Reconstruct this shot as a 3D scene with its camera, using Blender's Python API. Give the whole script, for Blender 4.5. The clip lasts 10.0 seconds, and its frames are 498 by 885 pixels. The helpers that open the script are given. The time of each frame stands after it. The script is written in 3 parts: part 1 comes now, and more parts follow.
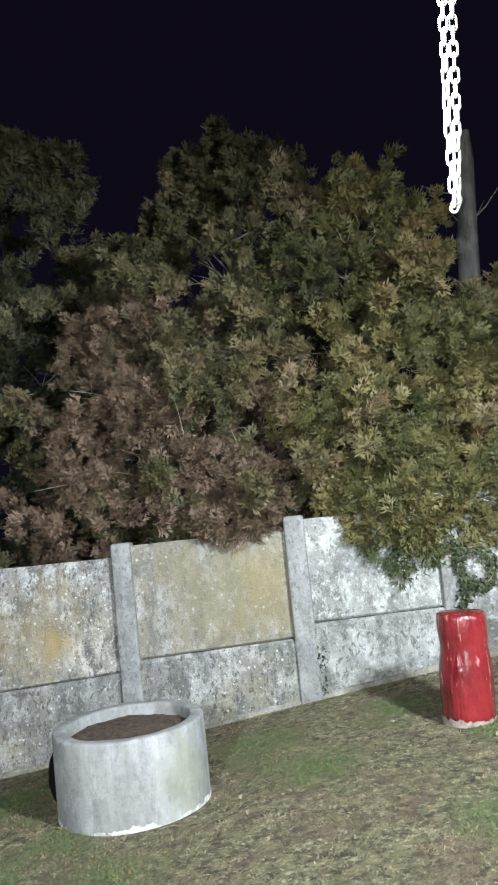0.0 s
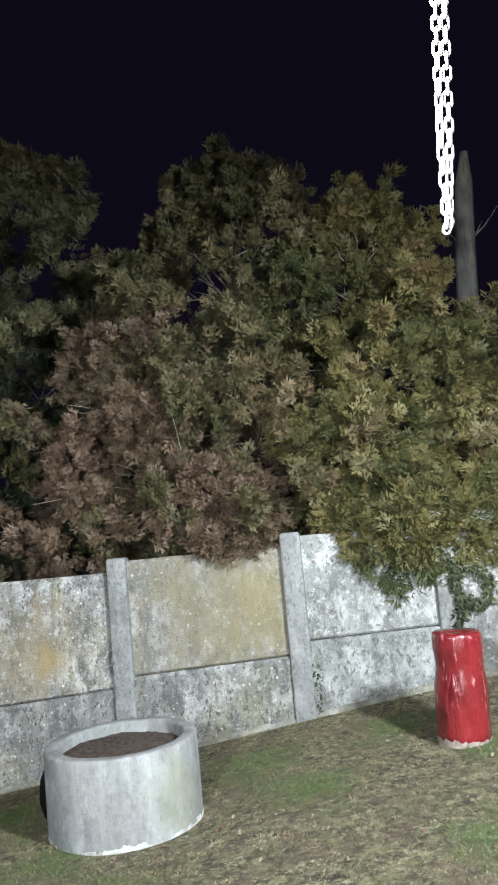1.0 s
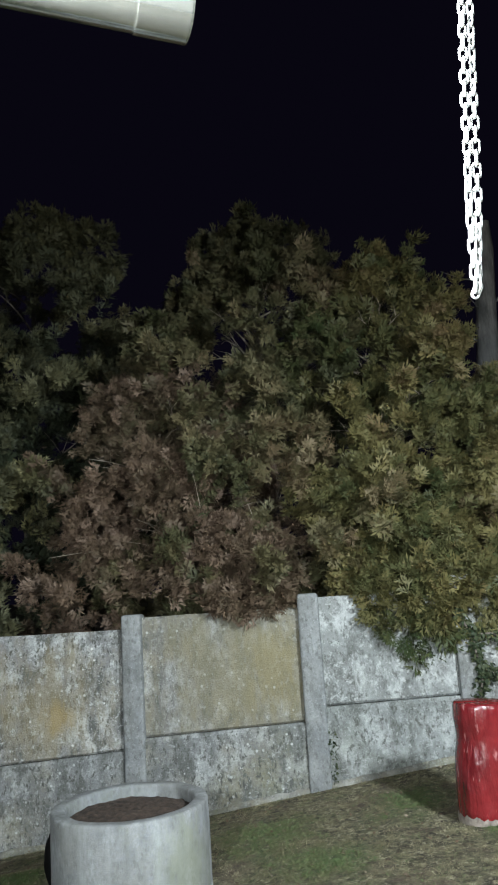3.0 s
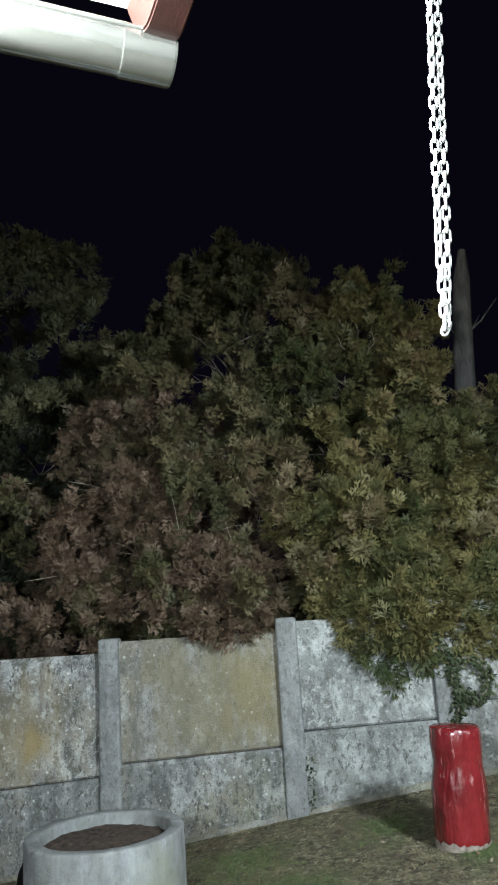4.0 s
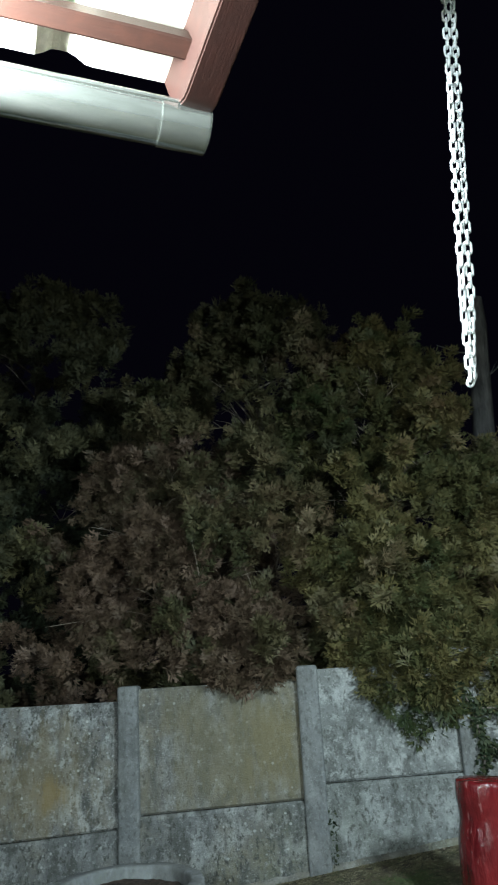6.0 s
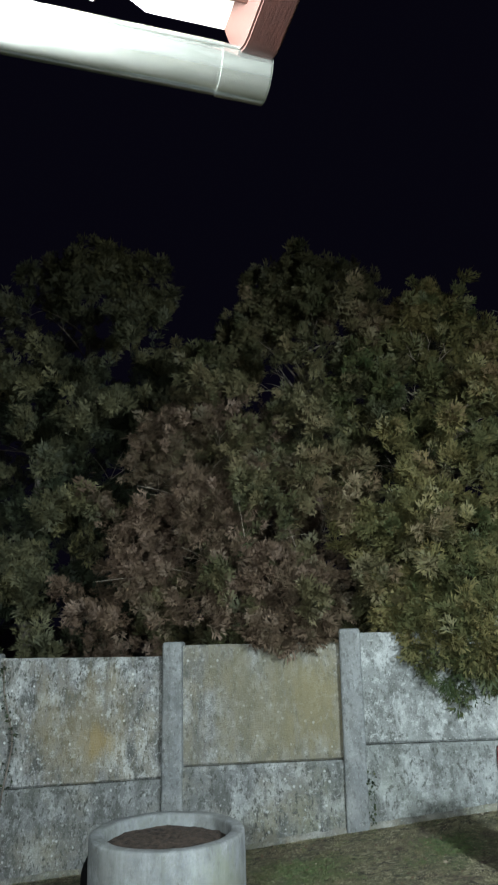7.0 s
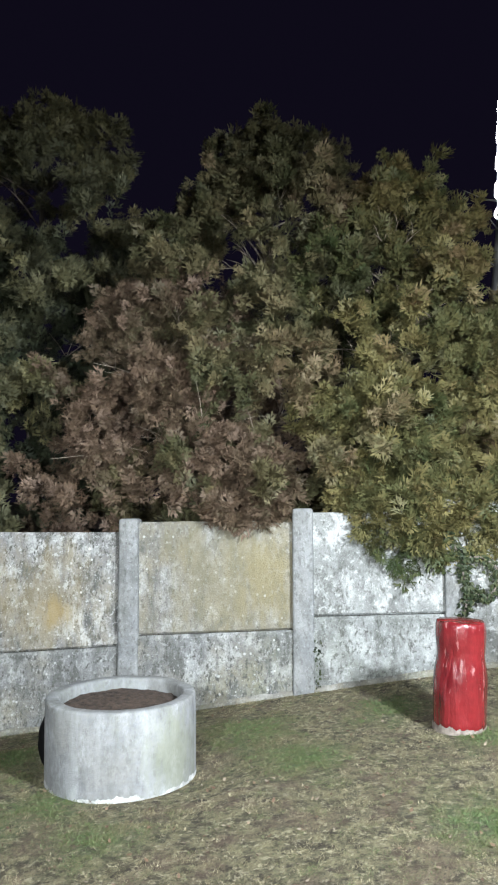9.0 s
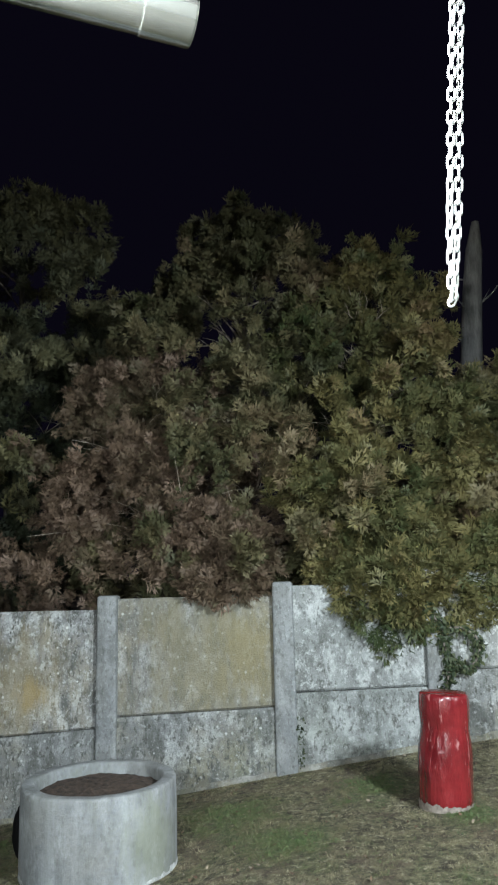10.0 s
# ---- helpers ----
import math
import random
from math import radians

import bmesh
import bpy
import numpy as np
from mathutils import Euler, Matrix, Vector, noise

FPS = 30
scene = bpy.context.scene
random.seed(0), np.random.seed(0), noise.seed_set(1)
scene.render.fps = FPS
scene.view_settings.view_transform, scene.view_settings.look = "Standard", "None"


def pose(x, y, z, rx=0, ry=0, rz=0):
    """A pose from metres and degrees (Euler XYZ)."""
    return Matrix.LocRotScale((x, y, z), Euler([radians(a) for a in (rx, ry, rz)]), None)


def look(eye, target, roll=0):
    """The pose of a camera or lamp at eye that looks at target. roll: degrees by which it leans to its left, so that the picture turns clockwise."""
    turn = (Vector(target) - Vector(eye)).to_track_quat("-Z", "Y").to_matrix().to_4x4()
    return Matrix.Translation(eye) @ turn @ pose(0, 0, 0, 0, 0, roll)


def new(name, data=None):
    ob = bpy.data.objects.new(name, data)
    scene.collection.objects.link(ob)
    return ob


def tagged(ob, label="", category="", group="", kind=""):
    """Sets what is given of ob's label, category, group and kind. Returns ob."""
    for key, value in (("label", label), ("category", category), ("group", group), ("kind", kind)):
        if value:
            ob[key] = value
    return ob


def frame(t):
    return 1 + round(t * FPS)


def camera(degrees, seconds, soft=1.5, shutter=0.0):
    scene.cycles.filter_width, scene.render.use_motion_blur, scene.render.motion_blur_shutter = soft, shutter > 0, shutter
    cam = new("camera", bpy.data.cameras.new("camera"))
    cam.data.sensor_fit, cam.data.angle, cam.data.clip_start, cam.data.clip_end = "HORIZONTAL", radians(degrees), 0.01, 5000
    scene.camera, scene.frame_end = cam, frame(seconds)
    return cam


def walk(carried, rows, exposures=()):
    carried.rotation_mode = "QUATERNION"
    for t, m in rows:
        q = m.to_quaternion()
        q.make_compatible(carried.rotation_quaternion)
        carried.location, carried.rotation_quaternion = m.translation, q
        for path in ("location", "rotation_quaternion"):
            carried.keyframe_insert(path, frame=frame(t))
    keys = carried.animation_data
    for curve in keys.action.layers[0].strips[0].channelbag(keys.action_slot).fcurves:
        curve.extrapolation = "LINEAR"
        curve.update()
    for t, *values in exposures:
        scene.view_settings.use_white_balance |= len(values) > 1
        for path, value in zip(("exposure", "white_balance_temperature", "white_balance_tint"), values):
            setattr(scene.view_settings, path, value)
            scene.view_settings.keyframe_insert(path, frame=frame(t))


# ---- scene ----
cam = camera(37.2, 10.0, 1.8, 0.3)
PATH = [
    (0.0, 0.0029, 0.0005, 1.6002, 95.287, 5.855, 0.056),
    (0.5, 0.0088, 0.0144, 1.5866, 95.568, 5.768, -0.219),
    (1.0, 0.0141, -0.0016, 1.6018, 96.490, 5.270, -0.132),
    (1.5, 0.0208, 0.0021, 1.5990, 97.905, 4.833, 0.192),
    (2.0, 0.0132, 0.0156, 1.5849, 99.188, 4.081, 0.906),
    (3.5, -0.0062, -0.0305, 1.6021, 101.937, 3.317, 0.686),
    (4.0, 0.0024, -0.0478, 1.6036, 102.734, 3.572, -0.562),
    (4.5, -0.0003, -0.0640, 1.6112, 103.718, 3.862, -1.469),
    (5.0, -0.0025, -0.0841, 1.5995, 104.921, 3.972, -2.147),
    (5.5, -0.0054, -0.0856, 1.5991, 105.853, 3.970, -1.655),
    (6.0, -0.0258, -0.0909, 1.6016, 106.282, 3.303, 0.727),
    (6.2, -0.0332, -0.0945, 1.6007, 106.242, 2.850, 1.773),
    (7.3, -0.0399, -0.0562, 1.5893, 101.565, 0.944, 4.079),
    (7.5, -0.0377, -0.0342, 1.5871, 99.916, 0.825, 3.942),
    (8.0, -0.0189, -0.0022, 1.5882, 95.912, 0.156, 3.221),
    (8.5, -0.0081, -0.0055, 1.5892, 93.738, 0.054, 2.196),
    (9.0, -0.0075, -0.0111, 1.5924, 94.461, 0.233, 0.786),
    (9.5, -0.0019, -0.0487, 1.5844, 97.393, 0.638, -0.214),
    (10.0, -0.0028, -0.0813, 1.5878, 100.116, 1.371, -0.761),
]

EXPOSURE = [(0.0, -0.2, 6500, 10), (1.0, -0.25, 6500, 10), (2.0, -0.6, 6450, 8), (3.5, -1.0, 6350, 5), (4.5, -1.3, 6250, 3), (5.5, -1.8, 6000, -3), (6.2, -1.85, 6000, -4), (7.3, -0.9, 6300, 4), (7.5, -0.75, 6350, 6), (8.0, -0.28, 6450, 11), (8.5, -0.12, 6450, 10), (9.0, -0.1, 6450, 10), (9.5, -0.5, 6400, 8), (10.0, -0.9, 6300, 5)]
walk(cam, [(t, pose(x, y, z, rx, ry, rz)) for t, x, y, z, rx, ry, rz in PATH], EXPOSURE)

# ---- night sky and lamps ----
world = bpy.data.worlds.new("night")
scene.world = world
world.use_nodes = True
sky = world.node_tree.nodes["Background"]
sky.inputs["Color"].default_value = (0.30, 0.24, 0.62, 1)
sky.inputs["Strength"].default_value = 0.0155


def lamp(name, kind, eye, target, energy, colour, size):
    data = bpy.data.lights.new(name, kind)
    data.energy, data.color = energy, colour
    data.shadow_soft_size = size
    ob = new(name, data)
    ob.matrix_world = look(eye, target)
    return data


flood = lamp("floodlight", "SPOT", (2.9, 0.7, 3.35), (0.0, 6.0, 0.95), 3600, (0.87, 0.93, 1.0), 0.22)
flood.spot_size, flood.spot_blend = radians(95), 0.95
# Unseen fill lamp, added to brighten the left side and soften the shadows.
fill_lamp = lamp("fill_lamp", "POINT", (-1.5, -1.25, 2.35), (0, 0, 0), 1560, (0.87, 0.93, 1.0), 0.10)
porch = lamp("porch_lamp", "SPOT", (-0.635, 0.719, 2.600), (-0.04, 1.13, 2.72), 900, (0.98, 0.97, 0.95), 0.05)
porch.spot_size, porch.spot_blend = radians(84), 0.2


# ---- materials ----
class Nodes:
    def __init__(self, name, rough=0.8, metal=0.0):
        self.mat = bpy.data.materials.new(name)
        self.mat.use_nodes = True
        self.tree = self.mat.node_tree
        self.bsdf = self.tree.nodes["Principled BSDF"]
        self.bsdf.inputs["Roughness"].default_value = rough
        self.bsdf.inputs["Metallic"].default_value = metal
        self.where = None

    def add(self, kind, **values):
        n = self.tree.nodes.new(kind)
        for k, v in values.items():
            n.inputs[k].default_value = v
        return n

    def link(self, a, b):
        self.tree.links.new(a, b)

    def coords(self, scatter=True):
        """Object coordinates, shifted for each object."""
        if self.where is None:
            tc = self.add("ShaderNodeTexCoord")
            self.where = tc.outputs["Object"]
            if scatter:
                info = self.add("ShaderNodeObjectInfo")
                mul = self.add("ShaderNodeMath")
                mul.operation = "MULTIPLY"
                mul.inputs[1].default_value = 37.0
                self.link(info.outputs["Random"], mul.inputs[0])
                vec = self.add("ShaderNodeVectorMath")
                self.link(tc.outputs["Object"], vec.inputs[0])
                self.link(mul.outputs[0], vec.inputs[1])
                self.where = vec.outputs[0]
        return self.where

    def noise(self, scale, detail=5.0, rough=0.6, stretch=None, lo=None, hi=None):
        src = self.coords()
        if stretch:
            m = self.add("ShaderNodeMapping")
            m.inputs["Scale"].default_value = stretch
            self.link(src, m.inputs["Vector"])
            src = m.outputs[0]
        n = self.add("ShaderNodeTexNoise", Scale=scale, Detail=detail, Roughness=rough)
        self.link(src, n.inputs["Vector"])
        return self.band(n.outputs["Fac"], lo, hi) if lo is not None else n.outputs["Fac"]

    def spots(self, scale, lo, hi):
        n = self.add("ShaderNodeTexVoronoi", Scale=scale)
        self.link(self.coords(), n.inputs["Vector"])
        return self.band(n.outputs["Distance"], lo, hi)

    def band(self, value, lo, hi):
        r = self.add("ShaderNodeMapRange")
        r.inputs["From Min"].default_value, r.inputs["From Max"].default_value = lo, hi
        self.link(value, r.inputs["Value"])
        return r.outputs[0]

    def times(self, a, b):
        m = self.add("ShaderNodeMath")
        m.operation = "MULTIPLY"
        for k, v in enumerate((a, b)):
            if isinstance(v, (int, float)):
                m.inputs[k].default_value = v
            else:
                self.link(v, m.inputs[k])
        return m.outputs[0]

    def mix(self, a, b, fac):
        m = self.add("ShaderNodeMix")
        m.data_type = "RGBA"
        for socket, v in ((m.inputs[6], a), (m.inputs[7], b), (m.inputs[0], fac)):
            if isinstance(v, tuple):
                socket.default_value = (*v, 1)
            elif isinstance(v, (int, float)):
                socket.default_value = v
            else:
                self.link(v, socket)
        return m.outputs[2]

    def colour(self, c):
        if isinstance(c, tuple):
            self.bsdf.inputs["Base Color"].default_value = (*c, 1)
        else:
            self.link(c, self.bsdf.inputs["Base Color"])

    def bump(self, height, strength, distance=0.01):
        b = self.add("ShaderNodeBump", Strength=strength, Distance=distance)
        self.link(height, b.inputs["Height"])
        self.link(b.outputs[0], self.bsdf.inputs["Normal"])


def concrete(name, base, moss=0.0, white=0.4, dark=0.5, green=0.0, spot=0.3, relief=0.7, streaks=False, stain=None):
    """Weathered cast concrete with lime bloom, lichen, moss and dark pits, all with grainy edges."""
    m = Nodes(name, 0.88)
    grain = m.noise(46, 5, 0.7)

    def patch(scale, lo, hi, stretch=None, detail=5, share=0.45):
        add = m.add("ShaderNodeMath")
        add.operation = "MULTIPLY_ADD"
        m.link(grain, add.inputs[0])
        add.inputs[1].default_value = share
        m.link(m.noise(scale, detail, 0.62, stretch), add.inputs[2])
        return m.band(add.outputs[0], lo + share / 2, hi + share / 2)

    c = m.mix(tuple(v * 0.70 for v in base), tuple(v * 1.08 for v in base), m.noise(7, 7, 0.7, lo=0.35, hi=0.66))
    c = m.mix(c, (0.34, 0.285, 0.13), m.times(patch(1.7, 0.42, 0.68), moss))
    c = m.mix(c, (0.17, 0.20, 0.10), m.times(patch(1.2, 0.50, 0.72), green))
    c = m.mix(c, (0.60, 0.62, 0.61), m.times(patch(4.5, 0.49, 0.66, (1, 1, 0.7)), white))
    c = m.mix(c, (0.13, 0.135, 0.125), m.times(patch(8, 0.49, 0.62, (1, 1, 0.45)), dark))
    c = m.mix(c, (0.09, 0.092, 0.08), m.times(m.noise(30, 4, 0.6, (1, 1, 0.6), 0.545, 0.66), dark))
    c = m.mix(c, (0.66, 0.68, 0.66), m.times(m.times(m.noise(44, 4, 0.65, None, 0.58, 0.72), m.noise(2.3, 3, lo=0.42, hi=0.6)), white * 0.8))
    c = m.mix(c, (0.78, 0.80, 0.78), m.times(m.times(m.spots(13, 0.17, 0.12), m.noise(3.1, 2, lo=0.46, hi=0.52)), spot))
    if not streaks:
        c = m.mix(c, (0.62, 0.64, 0.63), m.times(m.noise(17, 7, 0.72, None, 0.555, 0.62), white * 0.75))
        c = m.mix(c, (0.075, 0.078, 0.070), m.times(m.noise(21, 7, 0.72, (1, 1, 0.7), 0.57, 0.625), dark * 0.8))
        c = m.mix(c, (0.74, 0.76, 0.74), m.times(m.noise(75, 3, 0.6, None, 0.64, 0.70), 0.55 * white + 0.2))
    if streaks:
        c = m.mix(c, (0.15, 0.155, 0.15), m.times(m.noise(5, 8, 0.7, None, 0.53, 0.70), 0.5))
        c = m.mix(c, (0.46, 0.48, 0.49), m.times(m.noise(6, 8, 0.75, (1, 1, 0.6), 0.53, 0.66), 0.5))
        c = m.mix(c, (0.40, 0.42, 0.42), m.times(m.noise(9, 6, 0.65, (1, 1, 0.16), 0.48, 0.68), 0.45))
        c = m.mix(c, (0.17, 0.18, 0.16), m.times(m.noise(14, 6, 0.65, (1, 1, 0.2), 0.54, 0.72), 0.4))
    for place, size, tone, amount in stain or ():
        raw = m.add("ShaderNodeTexCoord")
        gap = m.add("ShaderNodeVectorMath")
        gap.operation = "DISTANCE"
        gap.inputs[1].default_value = place
        m.link(raw.outputs["Object"], gap.inputs[0])
        ragged = m.add("ShaderNodeMath")
        ragged.operation = "MULTIPLY_ADD"
        m.link(m.noise(7, 8, 0.75, (1, 1, 0.3)), ragged.inputs[0])
        ragged.inputs[1].default_value = -size * 3.4
        m.link(gap.outputs["Value"], ragged.inputs[2])
        c = m.mix(c, tone, m.times(m.band(ragged.outputs[0], -size * 0.55, -size * 1.35), amount))
    m.colour(c)
    m.bump(m.noise(60, 6, 0.75), relief, 0.012)
    return m.mat


def painted_wood(name, base, rough=0.45, grain=(14, 1, 14)):
    m = Nodes(name, rough)
    g = m.noise(9, 6, 0.6, grain, 0.35, 0.7)
    c = m.mix(tuple(v * 0.8 for v in base), base, g)
    m.colour(m.mix(c, tuple(v * 1.25 for v in base), m.noise(30, 3, lo=0.5, hi=0.8)))
    m.bump(m.noise(24, 5, 0.6, grain), 0.15, 0.003)
    return m.mat


def leafy(name, stops, rough=0.62):
    """Leaf colour by the tuft's own tint, with finer variation from leaf to leaf."""
    m = Nodes(name, rough)
    a = m.add("ShaderNodeAttribute")
    a.attribute_name = "tint"
    g = m.add("ShaderNodeNewGeometry")
    j = m.add("ShaderNodeMath")
    j.operation = "MULTIPLY_ADD"
    j.inputs[1].default_value, j.inputs[2].default_value = 0.22, -0.11
    m.link(g.outputs["Random Per Island"], j.inputs[0])
    s = m.add("ShaderNodeMath")
    m.link(a.outputs["Fac"], s.inputs[0])
    m.link(j.outputs[0], s.inputs[1])
    ramp = m.add("ShaderNodeValToRGB")
    while len(ramp.color_ramp.elements) < len(stops):
        ramp.color_ramp.elements.new(0.5)
    for e, (p, c) in zip(ramp.color_ramp.elements, stops):
        e.position, e.color = p, (*c, 1)
    m.link(s.outputs[0], ramp.inputs["Fac"])
    m.colour(ramp.outputs["Color"])
    m.bsdf.inputs["Specular IOR Level"].default_value = 0.3
    return m.mat


PANEL_GREY = concrete("panel_grey", (0.28, 0.285, 0.28), 0.55, 0.75, 0.85)
PANEL_OCHRE = concrete("panel_ochre", (0.28, 0.265, 0.215), 0.85, 0.35, 0.45)
PANEL_STAINED = concrete("panel_stained", (0.285, 0.29, 0.285), 0.40, 0.95, 1.0, spot=0.9, stain=[((1.0, -0.118, 0.62), 0.14, (0.36, 0.25, 0.08), 0.75), ((0.85, -0.1, 0.70), 0.55, (0.32, 0.27, 0.15), 0.5)])
PANEL_LICHEN = concrete("panel_lichen", (0.255, 0.25, 0.225), 0.4, 0.42, 0.7, spot=0.55, stain=[((0.9, -0.105, 0.95), 0.75, (0.235, 0.212, 0.125), 0.6), ((1.2, -0.14, 0.95), 0.35, (0.27, 0.225, 0.10), 0.4)])
PANEL_PALE = concrete("panel_pale", (0.30, 0.318, 0.308), 0.05, 0.75, 0.75, 0.15, 0.3)
PANEL_LOW = concrete("panel_low", (0.225, 0.235, 0.23), 0.35, 0.50, 1.0, 0.30, 0.5)
PANEL_PALE_LOW = concrete("panel_pale_low", (0.275, 0.295, 0.285), 0.05, 0.45, 0.85, 0.25, 0.2)
POST = concrete("post_concrete", (0.265, 0.28, 0.285), 0.10, 0.22, 0.55, 0.0, 0.0, 0.5)
RING = concrete("ring_concrete", (0.245, 0.258, 0.268), 0.15, 0.16, 0.30, 0.35, 0.0, 0.35, True, stain=[((0.40, -0.28, 0.18), 0.26, (0.235, 0.255, 0.165), 0.5)])
# For the strip that stands in for the panels' lit lower edge.
LIME_GREY = concrete("base_strip_concrete", (0.24, 0.235, 0.21), 0.35, 0.3, 0.6, 0.6, 0.0)
LIME = concrete("lime_crust", (0.42, 0.43, 0.41), 0.0, 0.9, 0.15, 0.2)
BROWN_PAINT = painted_wood("brown_painted_wood", (0.032, 0.0085, 0.0055), 0.6)
BATTEN_WOOD = painted_wood("brown_batten_wood", (0.036, 0.0105, 0.0055), 0.6, grain=(1, 14, 14))
DARK_PAINT = painted_wood("dark_stained_wood", (0.10, 0.035, 0.02))

m = Nodes("soil", 0.95)
m.colour(m.mix((0.035, 0.025, 0.018), (0.115, 0.080, 0.058), m.noise(26, 6, lo=0.35, hi=0.7)))
m.bump(m.noise(30, 6, 0.7), 0.8, 0.02)
SOIL = m.mat

m = Nodes("turf_ground", 0.95)
c = m.mix((0.080, 0.070, 0.041), (0.30, 0.275, 0.158), m.noise(15, 8, 0.75, lo=0.40, hi=0.62))
c = m.mix(c, (0.48, 0.44, 0.29), m.times(m.noise(24, 6, 0.7, lo=0.54, hi=0.62), 0.85))
c = m.mix(c, (0.045, 0.036, 0.024), m.times(m.noise(13, 7, 0.75, lo=0.52, hi=0.60), 0.9))
c = m.mix(c, (0.16, 0.11, 0.078), m.times(m.noise(3.2, 5, 0.65, lo=0.50, hi=0.62), 0.6))
lush = m.add("ShaderNodeAttribute")
lush.attribute_name = "lush"
c = m.mix(c, (0.10, 0.165, 0.055), m.times(m.times(lush.outputs["Fac"], m.noise(22, 5, 0.7, lo=0.38, hi=0.56)), 0.9))
c = m.mix(c, (0.035, 0.028, 0.020), m.times(m.noise(70, 5, 0.75, lo=0.52, hi=0.66), 0.75))
m.colour(c)
m.bump(m.noise(45, 7, 0.8), 1.0, 0.03)
TURF = m.mat

m = Nodes("zinc", 0.13, 0.90)
m.colour(m.mix((0.50, 0.535, 0.51), (0.66, 0.69, 0.67), m.noise(9, 5, 0.6, (1, 6, 6), 0.35, 0.65)))
m.bump(m.noise(120, 4), 0.05, 0.002)
ZINC = m.mat

m = Nodes("galvanised_chain", 0.45, 0.1)
m.colour(m.mix((0.74, 0.76, 0.76), (0.86, 0.88, 0.88), m.noise(60, 4, lo=0.3, hi=0.7)))
CHAIN = m.mat

m = Nodes("red_gloss_paint", 0.24)
c = m.mix((0.12, 0.009, 0.012), (0.22, 0.019, 0.022), m.noise(4, 6, 0.65, lo=0.35, hi=0.65))
c = m.mix(c, (0.12, 0.010, 0.012), m.times(m.noise(8, 6, 0.65, (1, 1, 0.35), 0.55, 0.72), 0.8))
c = m.mix(c, (0.55, 0.28, 0.27), m.times(m.noise(20, 6, 0.7, (1, 1, 0.22), 0.60, 0.70), 0.8))
m.colour(c)
m.bump(m.noise(9, 5, 0.55, (1.6, 1.6, 0.5)), 0.8, 0.035)
m.bsdf.inputs["Coat Weight"].default_value = 0.6
m.bsdf.inputs["Coat Roughness"].default_value = 0.12
RED = m.mat

m = Nodes("bare_wood", 0.85)
m.colour(m.mix((0.15, 0.12, 0.10), (0.36, 0.31, 0.265), m.noise(22, 5, lo=0.35, hi=0.65)))
m.bump(m.noise(30, 5), 0.5, 0.01)
BARE = m.mat

m = Nodes("clay_tile", 0.85)
m.colour(m.mix((0.42, 0.40, 0.34), (0.72, 0.70, 0.62), m.noise(14, 6, 0.7, lo=0.35, hi=0.65)))
m.bump(m.noise(50, 5), 0.4, 0.006)
TILE = m.mat

m = Nodes("bark", 0.9)
m.colour(m.mix((0.10, 0.085, 0.07), (0.24, 0.21, 0.18), m.noise(20, 6, 0.65, (1, 1, 0.2), 0.35, 0.7)))
m.bump(m.noise(24, 5, 0.6, (1, 1, 0.2)), 0.7, 0.02)
BARK = m.mat

m = Nodes("pale_bark", 0.9)
m.colour(m.mix((0.24, 0.24, 0.23), (0.52, 0.52, 0.50), m.noise(16, 6, 0.65, (1, 1, 0.25), 0.35, 0.7)))
m.bump(m.noise(24, 5, 0.6, (1, 1, 0.2)), 0.7, 0.02)
PALE_BARK = m.mat

m = Nodes("pale_twig", 0.85)
m.colour(m.mix((0.17, 0.14, 0.105), (0.34, 0.29, 0.23), m.noise(12, 4, lo=0.35, hi=0.65)))
TWIG = m.mat

m = Nodes("black_plastic", 0.7)
m.colour(m.mix((0.004, 0.004, 0.004), (0.009, 0.009, 0.009), m.noise(12, 4)))
m.bsdf.inputs["Specular IOR Level"].default_value = 0.05
BLACK = m.mat

m = Nodes("render_plaster", 0.9)
m.colour(m.mix((0.55, 0.53, 0.48), (0.68, 0.66, 0.60), m.noise(6, 6, lo=0.35, hi=0.65)))
m.bump(m.noise(80, 4), 0.4, 0.005)
PLASTER = m.mat

OLIVE = leafy("olive_thuja", [(0.0, (0.040, 0.046, 0.018)), (0.35, (0.080, 0.077, 0.036)), (0.65, (0.132, 0.111, 0.055)), (1.0, (0.200, 0.145, 0.086))])
YELLOW = leafy("yellow_green_thuja", [(0.0, (0.038, 0.058, 0.020)), (0.35, (0.076, 0.078, 0.030)), (0.7, (0.150, 0.129, 0.049)), (1.0, (0.215, 0.155, 0.080))])
RUSSET = leafy("russet_thuja", [(0.0, (0.070, 0.072, 0.034)), (0.3, (0.100, 0.074, 0.045)), (0.7, (0.145, 0.098, 0.066)), (1.0, (0.245, 0.180, 0.135))])
DARKLEAF = leafy("dark_leaf", [(0.0, (0.048, 0.056, 0.032)), (0.5, (0.100, 0.098, 0.052)), (1.0, (0.180, 0.165, 0.075))])
# Dark green set deeper still: shade on the low back trees is in this colour.
SHADED_GREEN = leafy("shaded_green_leaf", [(0.0, (0.026, 0.036, 0.020)), (0.5, (0.048, 0.056, 0.030)), (1.0, (0.085, 0.088, 0.045))])
IVY = leafy("ivy_leaf", [(0.0, (0.022, 0.036, 0.018)), (0.5, (0.040, 0.055, 0.026)), (1.0, (0.075, 0.085, 0.040))])
GRASS = leafy("grass", [(0.0, (0.080, 0.138, 0.048)), (0.3, (0.125, 0.150, 0.062)), (0.55, (0.135, 0.125, 0.068)), (0.78, (0.23, 0.20, 0.115)), (1.0, (0.42, 0.375, 0.24))])
